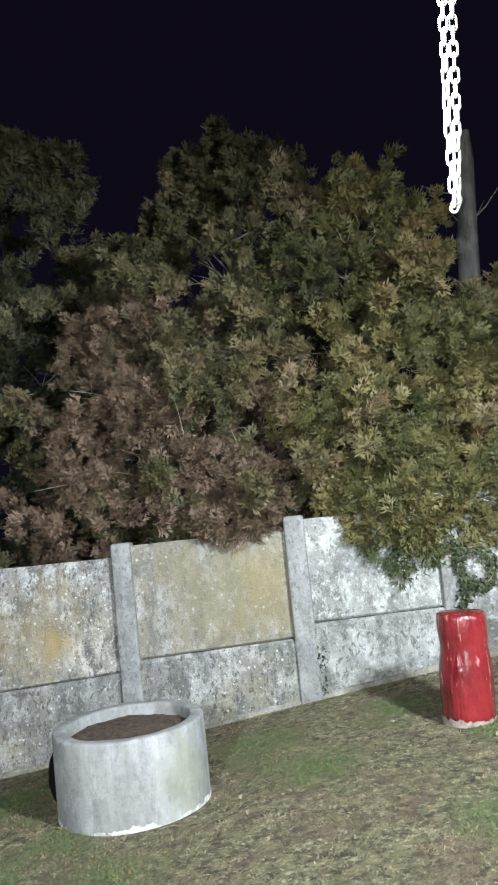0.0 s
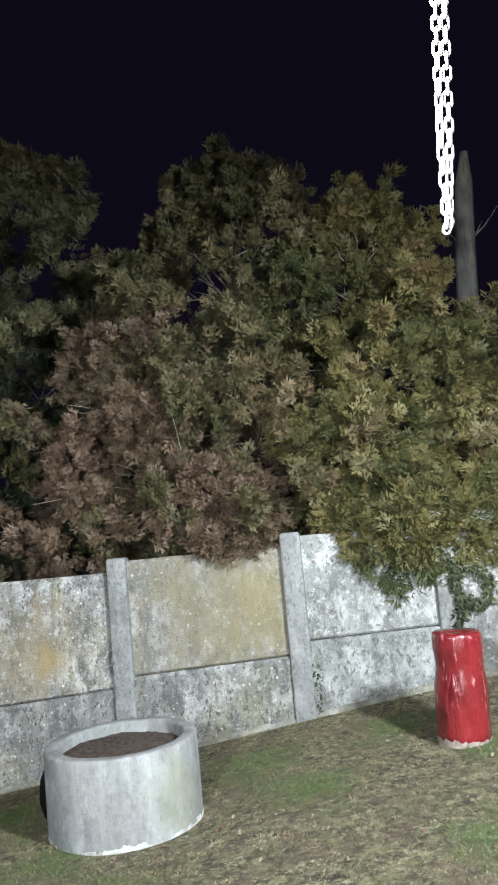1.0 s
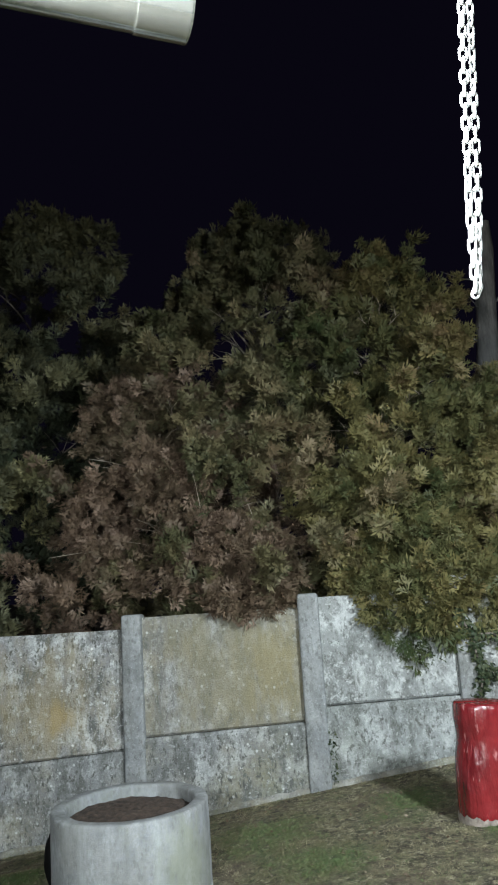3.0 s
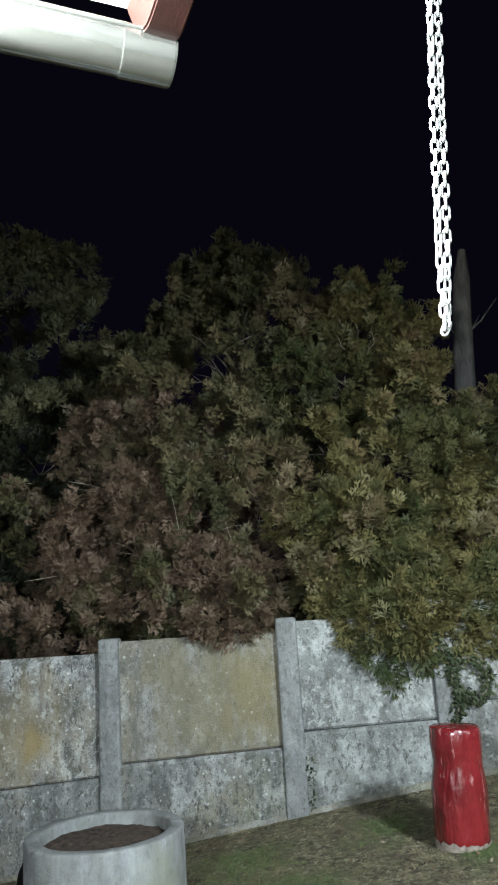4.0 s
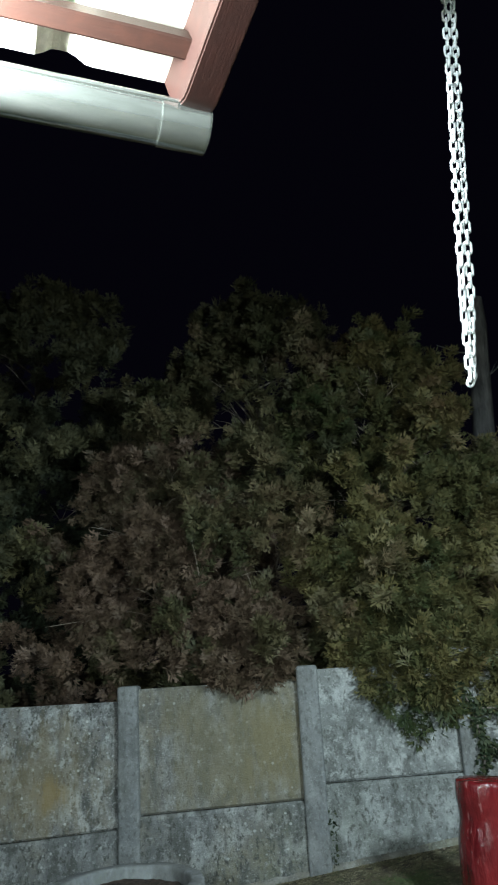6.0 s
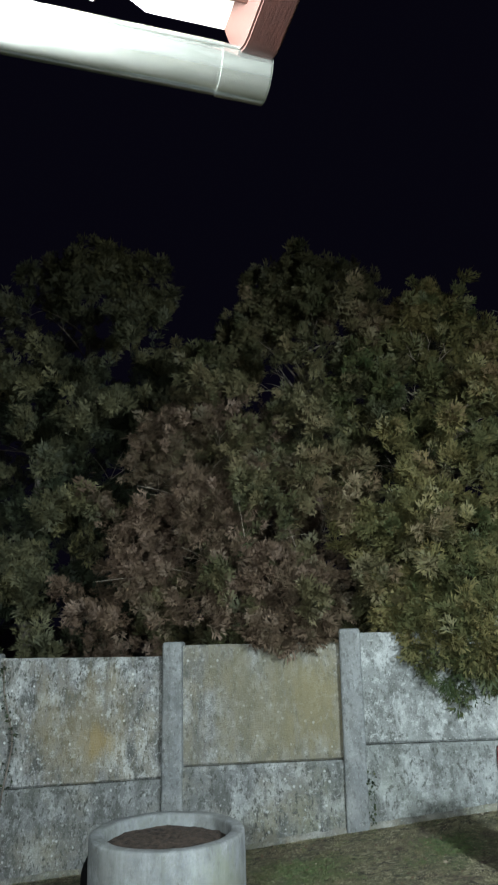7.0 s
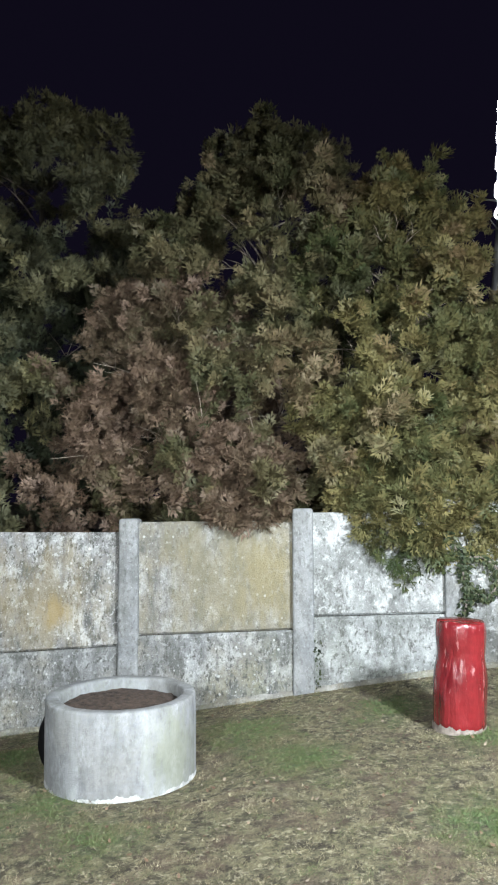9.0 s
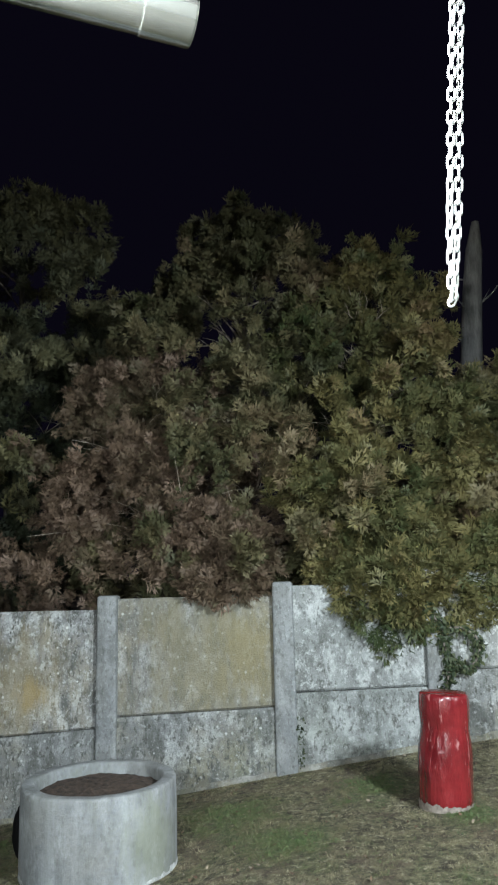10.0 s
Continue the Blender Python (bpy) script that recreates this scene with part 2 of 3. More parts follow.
LITTER = leafy("dead_leaves", [(0.0, (0.10, 0.06, 0.04)), (0.5, (0.19, 0.13, 0.08)), (1.0, (0.30, 0.255, 0.19))])


# ---- building helpers ----
def part(name, bm, material, parent=None, label=""):
    me = bpy.data.meshes.new(name)
    bm.normal_update()
    bm.to_mesh(me)
    bm.free()
    me.materials.append(material)
    ob = new(name, me)
    if parent is not None:
        ob.parent = parent
    return tagged(ob, label) if label else ob


def thing(name, label, category, group="", kind="", at=None):
    ob = new(name)
    ob.empty_display_size = 0.1
    if at is not None:
        ob.matrix_world = at
    return tagged(ob, label, category, group, kind)


def smooth(ob):
    for f in ob.data.polygons:
        f.use_smooth = True
    ob.data.set_sharp_from_angle(angle=radians(50))
    return ob


def box(bm, lo, hi, bevel=0.0, seg=2):
    r = bmesh.ops.create_cube(bm, size=1.0)
    for v in r["verts"]:
        v.co = Vector([lo[k] + (v.co[k] + 0.5) * (hi[k] - lo[k]) for k in range(3)])
    if bevel:
        es = {e for v in r["verts"] for e in v.link_edges}
        bmesh.ops.bevel(bm, geom=list(es), offset=bevel, segments=seg, affect="EDGES", profile=0.6)
    return bm


def lathe(bm, profile, n=64, wobble=None, closed=False):
    """Turns (radius, height) round the z axis."""
    rings = []
    for r, z in profile:
        ring = []
        for k in range(n):
            a = 2 * math.pi * k / n
            rr, zz = wobble(r, z, a) if wobble else (r, z)
            ring.append(bm.verts.new((rr * math.cos(a), rr * math.sin(a), zz)))
        rings.append(ring)
    for p, q in zip(rings, rings[1:]):
        for k in range(n):
            bm.faces.new((p[k], p[(k + 1) % n], q[(k + 1) % n], q[k]))
    if closed:
        bm.faces.new(list(reversed(rings[0])))
        bm.faces.new(rings[-1])
    return rings


def tube(bm, pts, radii, n=6):
    rings = []
    for k, p in enumerate(pts):
        d = (pts[min(k + 1, len(pts) - 1)] - pts[max(k - 1, 0)]).normalized()
        a = d.orthogonal().normalized()
        b = d.cross(a)
        rings.append([bm.verts.new(p + radii[k] * (math.cos(2 * math.pi * j / n) * a + math.sin(2 * math.pi * j / n) * b)) for j in range(n)])
    for p, q in zip(rings, rings[1:]):
        for j in range(n):
            bm.faces.new((p[j], p[(j + 1) % n], q[(j + 1) % n], q[j]))
    bm.faces.new(list(reversed(rings[0])))
    bm.faces.new(rings[-1])


def ground_z(x, y):
    """The garden rises towards the right; it flattens out far away."""
    near = 1.0 / (1.0 + (max(abs(y - 4) - 6, 0) / 30) ** 2)
    soft = 0.012 * noise.noise((x * 0.9, y * 0.9, 0)) if abs(x) < 12 and abs(y) < 14 else 0.0
    q = min(max(y - 5.2, 0.0), 1.0)
    slope = 0.085 + 0.09 * q * q * (3 - 2 * q)
    level = math.exp(-(((x + 0.895) ** 2 + (y - 4.84) ** 2) / 0.55) ** 2)
    return (slope * 6 * math.tanh((x - 0.42) / 6) * near) * (1 - level) - 0.145 * level + soft


LUSH = [(-0.10, 5.38, 0.34), (0.22, 4.78, 0.30), (1.42, 4.86, 0.24), (1.05, 3.68, 0.26), (-1.2, 4.36, 0.26), (-0.85, 3.82, 0.22), (-1.75, 5.1, 0.35), (0.9, 5.6, 0.26), (-1.6, 3.9, 0.3)]


def lushness(x, y):
    """How green the lawn is, from 0 to 1."""
    if abs(x) > 9 or not -3 < y < 12:
        return 0.0
    spot = max(math.exp(-((x - a) ** 2 + (y - b) ** 2) / (r * r)) for a, b, r in LUSH)
    return min(max(1.15 * spot + 0.45 * noise.noise((x * 3.1, y * 3.1, 4)) + 0.25 * noise.noise((x * 9, y * 9, 1)) - 0.12, 0.0), 1.0)


# ---- ground ----
bm = bmesh.new()
xs = [-900, -300, -120, -50, -25, -14] + [-9 + 0.15 * k for k in range(121)] + [14, 25, 50, 120, 300, 900]
ys = [-900, -300, -100, -40, -15, -6] + [-3 + 0.15 * k for k in range(101)] + [16, 25, 45, 100, 300, 900]
grid = [[bm.verts.new((x, y, ground_z(x, y))) for x in xs] for y in ys]
for a, b in zip(grid, grid[1:]):
    for k in range(len(xs) - 1):
        bm.faces.new((a[k], a[k + 1], b[k + 1], b[k]))
ground = smooth(part("ground", bm, TURF))
att = ground.data.attributes.new("lush", "FLOAT", "POINT")
att.data.foreach_set("value", [lushness(v.co.x, v.co.y) for v in ground.data.vertices])
tagged(ground, "sloping trodden lawn with bare brown soil patches", "ground", kind="structure")

# ---- fence: posts with two cast panels in each bay ----
FA, FE, FN = Vector((-1.125, 6.492, 0)), Vector((0.9933, -0.1157, 0)), Vector((-0.1157, -0.9933, 0))
fence = thing("concrete_fence", "weathered precast concrete panel fence stained with lichen", "fence", kind="structure")


def fence_at(s, out, z):
    p = FA + FE * s + FN * out
    return Vector((p.x, p.y, z))


def panel(s0, s1, low, high, out, material, label):
    """One cast panel between two posts; low and high are its heights at both ends."""
    bm = bmesh.new()
    o = FA + FE * s0
    n = 12
    cols = []
    for k in range(n + 1):
        s = (s1 - s0) * k / n
        a = low[0] + (low[1] - low[0]) * k / n
        b = high[0] + (high[1] - high[0]) * k / n
        ch = 0.018
        b += 0.004 * noise.noise((s * 7, s0, 3))
        prof = [(out - 0.05, a), (out - ch, a), (out, a + ch), (out, b - 1.6 * ch), (out - ch, b), (out - 0.05, b)]
        cols.append([bm.verts.new(FE * s + FN * q + Vector((0, 0, z))) for q, z in prof])
    for p, q in zip(cols, cols[1:]):
        for j in range(6):
            bm.faces.new((p[j], p[(j + 1) % 6], q[(j + 1) % 6], q[j]))
    bm.faces.new(cols[0])
    bm.faces.new(list(reversed(cols[-1])))
    bmesh.ops.recalc_face_normals(bm, faces=bm.faces)
    ob = part("panel", bm, material, fence, label)
    ob.location = (o.x, o.y, 0)


def post(s, top, lean=0.0, width=0.185):
    bm = bmesh.new()
    base = ground_z(*(FA + FE * s)[:2]) - 0.3
    box(bm, (-width / 2, -0.075, base), (width / 2, 0.075, top), 0.026, 3)
    for v in bm.verts:
        if v.co.z > top - 0.05:
            v.co.x *= 0.93
            v.co.z += 0.012 * (1 - (v.co.x / (width / 2)) ** 2)
    ob = smooth(part("post", bm, POST, fence))
    p = FA + FE * s
    ob.matrix_local = Matrix.Translation((p.x, p.y, 0)) @ Matrix.Rotation(math.atan2(FE.y, FE.x), 4, "Z") @ Matrix.Rotation(lean, 4, "Y")


POSTS = [(-4.62, 1.22), (-3.12, 1.28), (-1.70, 1.35), (-0.012, 1.43), (1.497, 1.515), (2.745, 1.60), (4.25, 1.72), (5.75, 1.85)]
for s, top in POSTS:
    post(s, top)
BAYS = [
    (-4.62, -3.12, 0.05, 0.12, 1.12, 1.12, PANEL_GREY, PANEL_LOW), (-3.12, -1.70, 0.14, 0.20, 1.22, 1.22, PANEL_OCHRE, PANEL_LOW),
    (-1.70, -0.012, 0.21, 0.345, 1.315, 1.315, PANEL_STAINED, PANEL_LOW), (-0.012, 1.497, 0.425, 0.508, 1.405, 1.42, PANEL_LICHEN, PANEL_LOW),
    (1.497, 2.745, 0.612, 0.662, 1.485, 1.50, PANEL_PALE, PANEL_PALE_LOW), (2.745, 4.25, 0.765, 0.86, 1.57, 1.60, PANEL_PALE, PANEL_LOW),
    (4.25, 5.75, 0.95, 1.05, 1.70, 1.75, PANEL_GREY, PANEL_LOW)]
for s0, s1, j0, j1, t0, t1, upper, lower in BAYS:
    panel(s0, s1, (j0 + 0.004, j1 + 0.004), (t0, t1), 0.018, upper, "")
    panel(s0, s1, (-1.2, -1.2), (j0, j1), 0.044, lower, "")

# Pale strip added along the base in place of the panels' lit bottom edge.
bm = bmesh.new()
cols = []
for k in range(121):
    q = -4.6 + 10.3 * k / 120
    p = FA + FE * q
    g = ground_z(p.x, p.y)
    h = g + 0.035 + 0.03 * noise.noise((q * 2.3, 0, 8)) + 0.012 * noise.noise((q * 11, 0, 8))
    w = 0.05 + 0.018 * noise.noise((q * 3.1, 4, 0))
    cols.append([bm.verts.new(fence_at(q, a, b)) for a, b in ((0.02, h + 0.012), (w, h), (w + 0.02, h - 0.02), (w + 0.035, g - 0.1), (0.0, g - 0.1))])
for a, b in zip(cols, cols[1:]):
    for k in range(5):
        bm.faces.new((a[k], a[(k + 1) % 5], b[(k + 1) % 5], b[k]))
bmesh.ops.recalc_face_normals(bm, faces=bm.faces)
smooth(part("footing", bm, LIME_GREY, fence, "rough pale concrete strip added for the lit lower edge of the panels"))

# ---- planter made of a concrete well ring ----
RX, RY, RR, RH = -0.895, 4.84, 0.475, 0.485
rz = -0.120
planter = thing("well_ring_planter", "pale grey concrete well ring filled with soil, standing in the grass", "planter", at=pose(RX, RY, rz, 0, -0.4, 0))
bm = bmesh.new()


def ring_wobble(r, z, a):
    return r * (1 + 0.006 * noise.noise((math.cos(a) * 2, math.sin(a) * 2, z * 3))), z + 0.006 * noise.noise((math.cos(a) * 3, math.sin(a) * 3, 7))


lathe(bm, [(RR - 0.005, -0.15), (RR, 0.02), (RR + 0.002, 0.3), (RR, RH - 0.016), (RR - 0.005, RH - 0.004), (RR - 0.016, RH), (RR - 0.072, RH),
           (RR - 0.083, RH - 0.005), (RR - 0.088, RH - 0.02), (RR - 0.095, 0.25), (RR - 0.095, -0.1)], 96, ring_wobble)
smooth(part("ring", bm, RING, planter))
bm = bmesh.new()


def crust(r, z, a):
    """Lime and mortar at the foot, with a ragged upper edge."""
    up = 0.48 + 0.8 * noise.noise((math.cos(a) * 3.1, math.sin(a) * 3.1, 1.7)) + 0.5 * noise.noise((math.cos(a) * 9, math.sin(a) * 9, 4)) + 0.35 * noise.noise((math.cos(a) * 27, math.sin(a) * 27, 4))
    return r, z if z < 0.0 else -0.03 + (z + 0.03) * max(up, 0.05)


lathe(bm, [(RR + 0.001, -0.12), (RR + 0.003, -0.03), (RR + 0.002, 0.004), (RR - 0.003, 0.03)], 192, crust)
smooth(part("mortar_foot", bm, LIME, planter, "white lime crust round the foot"))
bm = bmesh.new()
lathe(bm, [(0.002, RH - 0.06)] + [(0.02 * k, RH - 0.06 - 0.012 * (k / 19) ** 2) for k in range(1, 20)] + [(RR - 0.088, RH - 0.075)], 72,
      lambda r, z, a: (r, z + 0.010 * noise.noise((r * 9 * math.cos(a), r * 9 * math.sin(a), 2)) + 0.014 * noise.noise((r * 34 * math.cos(a), r * 34 * math.sin(a), 5))))
smooth(part("soil", bm, SOIL, planter, "dark bare potting soil"))

# ---- red painted stump ----
SX, SY = 1.325, 5.08
stump = thing("stump", "glossy red painted tree stump with a pale unpainted foot", "tree stump", at=pose(SX, SY, ground_z(SX, SY) + 0.012, 0, 2.0, 0))
SH, SR = 0.692, 0.168


def bumpy(r, z, a):
    c, s = math.cos(a), math.sin(a)
    waist = 1 - 0.06 * math.exp(-((z - 0.46) / 0.07) ** 2) + 0.05 * math.exp(-((z - 0.26) / 0.15) ** 2) + 0.03 * math.exp(-((z - 0.60) / 0.06) ** 2)
    z += 0.02 * noise.noise((c * 3, s * 3, 5)) if z < 0.045 else 0
    return r * waist * (1 + 0.06 * noise.noise((c * 1.3, s * 1.3, z * 3.2)) + 0.03 * noise.noise((c * 4, s * 4, z * 5))), z + 0.008 * noise.noise((c * 2, s * 2, 9))


bm = bmesh.new()
lathe(bm, [(SR * 0.99, 0.004), (SR * 1.03, 0.012)] + [(SR * (1.03 - 0.06 * k / 20), 0.05 + (SH - 0.08) * k / 20) for k in range(21)] + [(SR * 0.95, SH - 0.008), (SR * 0.91, SH), (SR * 0.5, SH + 0.002), (0.004, SH - 0.004)], 64, bumpy)
smooth(part("painted_log", bm, RED, stump))
bm = bmesh.new()
lathe(bm, [(SR * 1.0, -0.12), (SR * 1.05, 0.0), (SR * 1.03, 0.02), (SR * 1.0, 0.05), (SR * 0.8, 0.055)], 48, lambda r, z, a: (bumpy(r, z, a)[0] * (1 + 0.03 * noise.noise((a * 5, z * 9, 3))), z))
smooth(part("bare_foot", bm, BARE, stump, "bare pale wood below the paint"))

# ---- black sack half hidden behind the planter ----
sack = thing("plastic_sack", "slumped black plastic sack lying behind the planter", "sack", at=pose(-1.405, 5.03, ground_z(-1.405, 5.03) - 0.015))
bm = bmesh.new()
bmesh.ops.create_icosphere(bm, subdivisions=4, radius=1.0)
for v in bm.verts:
    p = v.co.copy()
    crease = 0.10 * noise.noise((p.x * 2.2, p.y * 2.2, p.z * 2.2)) + 0.05 * abs(noise.noise((p.x * 6, p.y * 6, p.z * 2.5)))
    v.co = Vector((p.x * 0.078, p.y * 0.07, 0.165 + max(p.z, -0.9) * 0.18)) * (1 + crease)
smooth(part("film", bm, BLACK, sack))


# ---- trees ----
def frond_templates(kinds=7, branches=6):
    """Flat fan-shaped sprays, about one long: a stem with forked side shoots of narrow scaly tips."""
    rng = np.random.default_rng(2)
    made = []

    def tip(b, a, ln, w):
        d, n = np.array([math.cos(a), math.sin(a)]), np.array([-math.sin(a), math.cos(a)])
        return [tuple(b), tuple(b + d * ln * 0.55 + n * w), tuple(b + d * ln), tuple(b + d * ln * 0.5 - n * w)]

    for k in range(kinds):
        quads = [[(0, 0.012), (0, -0.012), (0.75, -0.008), (0.8, 0.0)], tip(np.array([0.62, 0.0]), rng.normal(0, 0.15), 0.38, 0.036)]
        for t in range(branches):
            side = 1 if t % 2 else -1
            b = np.array([0.10 + 0.60 * t / branches + rng.normal(0, 0.025), 0.0])
            a = radians(rng.uniform(30, 55) * side)
            ln = (0.62 - 0.42 * b[0]) * rng.uniform(0.75, 1.2)
            d = np.array([math.cos(a), math.sin(a)])
            quads.append(tip(b, a, ln, 0.034))
            for fork in (-1, 1):
                quads.append(tip(b + d * ln * rng.uniform(0.25, 0.5), a + fork * radians(rng.uniform(24, 42)), ln * rng.uniform(0.4, 0.62), 0.030))
        made.append(quads)
    return np.array(made)


FRONDS = frond_templates()
LEAF = np.array([[[0, 0], [0.35, 0.30], [1.0, 0.0], [0.35, -0.30]]])
BLADE = np.array([[[0, 0.07], [0, -0.07], [0.6, -0.05], [1.0, 0.0]]])


def scatter(name, template, origins, axes, sides, sizes, tints, material, parent=None, label="", cup=0.0):
    """One mesh of many small leaves, each at its place, along its axis, in the plane of axis and side."""
    if template.ndim == 4:
        template = template[np.arange(len(origins)) * 5 % len(template)]
    else:
        template = template[None]
    x, y = template[..., 0, None], template[..., 1, None]
    o, a, s = (np.asarray(v)[:, None, None, :] for v in (origins, axes, sides))
    size = np.asarray(sizes)[:, None, None, None]
    n = np.cross(a, s)
    pts = o + size * (x * a + y * s - cup * (x * x + 1.2 * y * y) * n)
    verts = pts.reshape(-1, 3)
    count = len(verts) // 4
    me = bpy.data.meshes.new(name)
    me.vertices.add(len(verts))
    me.vertices.foreach_set("co", verts.ravel())
    me.loops.add(len(verts))
    me.loops.foreach_set("vertex_index", np.arange(len(verts), dtype=np.int32))
    me.polygons.add(count)
    me.polygons.foreach_set("loop_start", np.arange(0, len(verts), 4, dtype=np.int32))
    att = me.attributes.new("tint", "FLOAT", "POINT")
    att.data.foreach_set("value", np.repeat(np.asarray(tints), template.shape[1] * 4).astype(np.float32))
    me.update()
    me.validate()
    me.materials.append(material)
    ob = new(name, me)
    if parent is not None:
        ob.parent = parent
    return tagged(ob, label) if label else ob


def unit(v):
    return v / np.maximum(np.linalg.norm(v, axis=-1, keepdims=True), 1e-9)


def sprays(rng, centres, outward, size, per, spread=0.75, droop=0.12):
    """Sprays of each tuft: origins, axes, sides, sizes."""
    k = len(centres)
    axis = unit(np.repeat(outward, per, 0) + rng.normal(0, spread, (k * per, 3)) - np.array([0, 0, droop]))
    face = np.repeat(outward, per, 0) + np.array([0, -0.5, 0.5]) + rng.normal(0, 0.65, (k * per, 3))
    side = unit(np.cross(axis, face))
    ln = np.repeat(size, per) * rng.uniform(0.65, 1.15, k * per)
    return np.repeat(centres, per, 0) + rng.normal(0, 0.025, (k * per, 3)) - axis * ln[:, None] * 0.3, axis, side, ln


def envelope(rng, count, cx, cy, z0, top, radius, power, bulge, front=0.78, depth=1.0):
    """Places on an uneven ovoid crown, most of them on the open side, and the outward directions."""
    zs = z0 + (top - z0) * rng.uniform(0, 1, count) ** 0.95
    ang = np.where(rng.uniform(0, 1, count) < front, rng.uniform(-math.pi, 0, count), rng.uniform(0, math.pi, count))
    bough = np.arange(count) // 10 * 10
    zs, ang = zs[bough], ang[bough]
    reach = np.repeat(rng.normal(0, 0.19, count), 1)[bough]
    out, nor = [], []
    for z, a, push in zip(zs, ang, reach):
        f = (z - z0) / (top - z0)
        r = radius * max(1 - f ** power, 0.0) ** 0.62
        r *= 0.86 + 0.14 * min(f / 0.2, 1)
        lump = noise.noise((math.cos(a) * 1.6 + cx, math.sin(a) * 1.6, z * 1.5)) * bulge + noise.noise((math.cos(a) * 4 + cx, math.sin(a) * 4, z * 3.5)) * bulge * 0.6
        r = max(r * (1 + lump) + push, 0.03)
        out.append((cx + r * math.cos(a), cy + r * depth * math.sin(a), z + 0.1 * lump))
        nor.append((math.cos(a), math.sin(a) * 1.1, 0.35 + 0.6 * f ** 2))
    nor = unit(np.array(nor) + rng.normal(0, 0.35, (count, 3))[bough])
    step = rng.uniform(-0.8, 1.0, (count, 1)) * 0.17
    return np.array(out) + nor * step + rng.normal(0, 0.07, (count, 3)), nor


def limbs(rng, bm, cx, cy, z0, top, radius, count):
    for k in range(count):
        z = z0 + (top - z0) * rng.uniform(0.02, 0.85)
        a = rng.uniform(-math.pi, 0.3)
        ln = radius * (1 - (z - z0) / (top - z0)) ** 0.5 * rng.uniform(0.8, 1.15)
        d = Vector((math.cos(a), math.sin(a), rng.uniform(0.25, 0.7)))
        bend = Vector((rng.normal(0, 0.12), rng.normal(0, 0.12), -0.25))
        pts = [Vector((cx, cy, z)) + d * ln * q + bend * ln * q * q for q in (0, 0.3, 0.55, 0.78, 1.0)]
        tube(bm, pts, [0.013, 0.010, 0.007, 0.005, 0.002], 5)
        for q in range(3):
            o = pts[2 + q % 2]
            e = (d + Vector(rng.normal(0, 0.7, 3))).normalized() * ln * 0.3
            tube(bm, [o, o + e * 0.5 + Vector((0, 0, 0.02)), o + e], [0.0045, 0.003, 0.0015], 4)


def conifer(name, label, seed, cx, cy, top, radius, power, tufts, material, tint, size=0.19, bulge=0.34, boughs=(), depth=1.0, twigs=40, per=6, lift=0.6):
    rng = np.random.default_rng(seed)
    z0 = ground_z(cx, cy)
    tree = thing(name, label, "tree", "evergreen hedge", at=pose(0, 0, 0))
    bm = bmesh.new()
    hs = [0, 0.25, 0.5, 0.75, 0.95]
    tube(bm, [Vector((cx + 0.05 * math.sin(h * 9), cy, z0 - 0.1 + (top - z0) * h)) for h in hs], [0.13, 0.10, 0.075, 0.045, 0.012], 10)
    smooth(part("trunk", bm, BARK, tree))
    bm = bmesh.new()
    limbs(rng, bm, cx, cy, max(z0 + lift, 1.75), top, radius * 1.0, twigs)
    tagged(part("branchwork", bm, TWIG, tree, "bare pale twigs"), kind="stuff")
    c, n = envelope(rng, tufts, cx, cy, z0 + lift, top, radius, power, bulge, depth=depth)
    inner, ni = envelope(rng, tufts // 6, cx, cy, z0 + lift, top * 0.97, radius * 0.78, power, bulge, depth=depth)
    cs, ns = [c, inner], [n, ni]
    for j in range(2):
        keep = (cs[j][:, 1] > 6.62 - 0.1157 * (cs[j][:, 0] + 1.1)) | (cs[j][:, 2] > 1.62 + 0.06 * cs[j][:, 0])
        cs[j], ns[j] = cs[j][keep], ns[j][keep]
    for bx, by, bz, sx, sy, sz, k in boughs:
        d = unit(rng.normal(0, 1, (k, 3)) + np.array([0, -0.6, -0.1]))
        cs.append(np.array([bx, by, bz]) + d * np.array([sx, sy, sz]) * rng.uniform(0.7, 1.05, (k, 1)))
        ns.append(unit(d + np.array([0, -0.4, -0.15])))
    c, n = np.concatenate(cs), np.concatenate(ns)
    lump = np.array([noise.noise((p[0] * 1.2 + seed, p[1] * 1.2, p[2] * 1.2)) for p in c])
    tints = np.clip(tint + 0.55 * lump + rng.normal(0, 0.12, len(c)), 0, 1)
    o, a, s, ln = sprays(rng, c, n, size * rng.uniform(0.75, 1.25, len(c)), per)
    scatter("crown", FRONDS, o, a, s, ln, np.repeat(tints, per), material, tree, cup=0.18)
    return tree


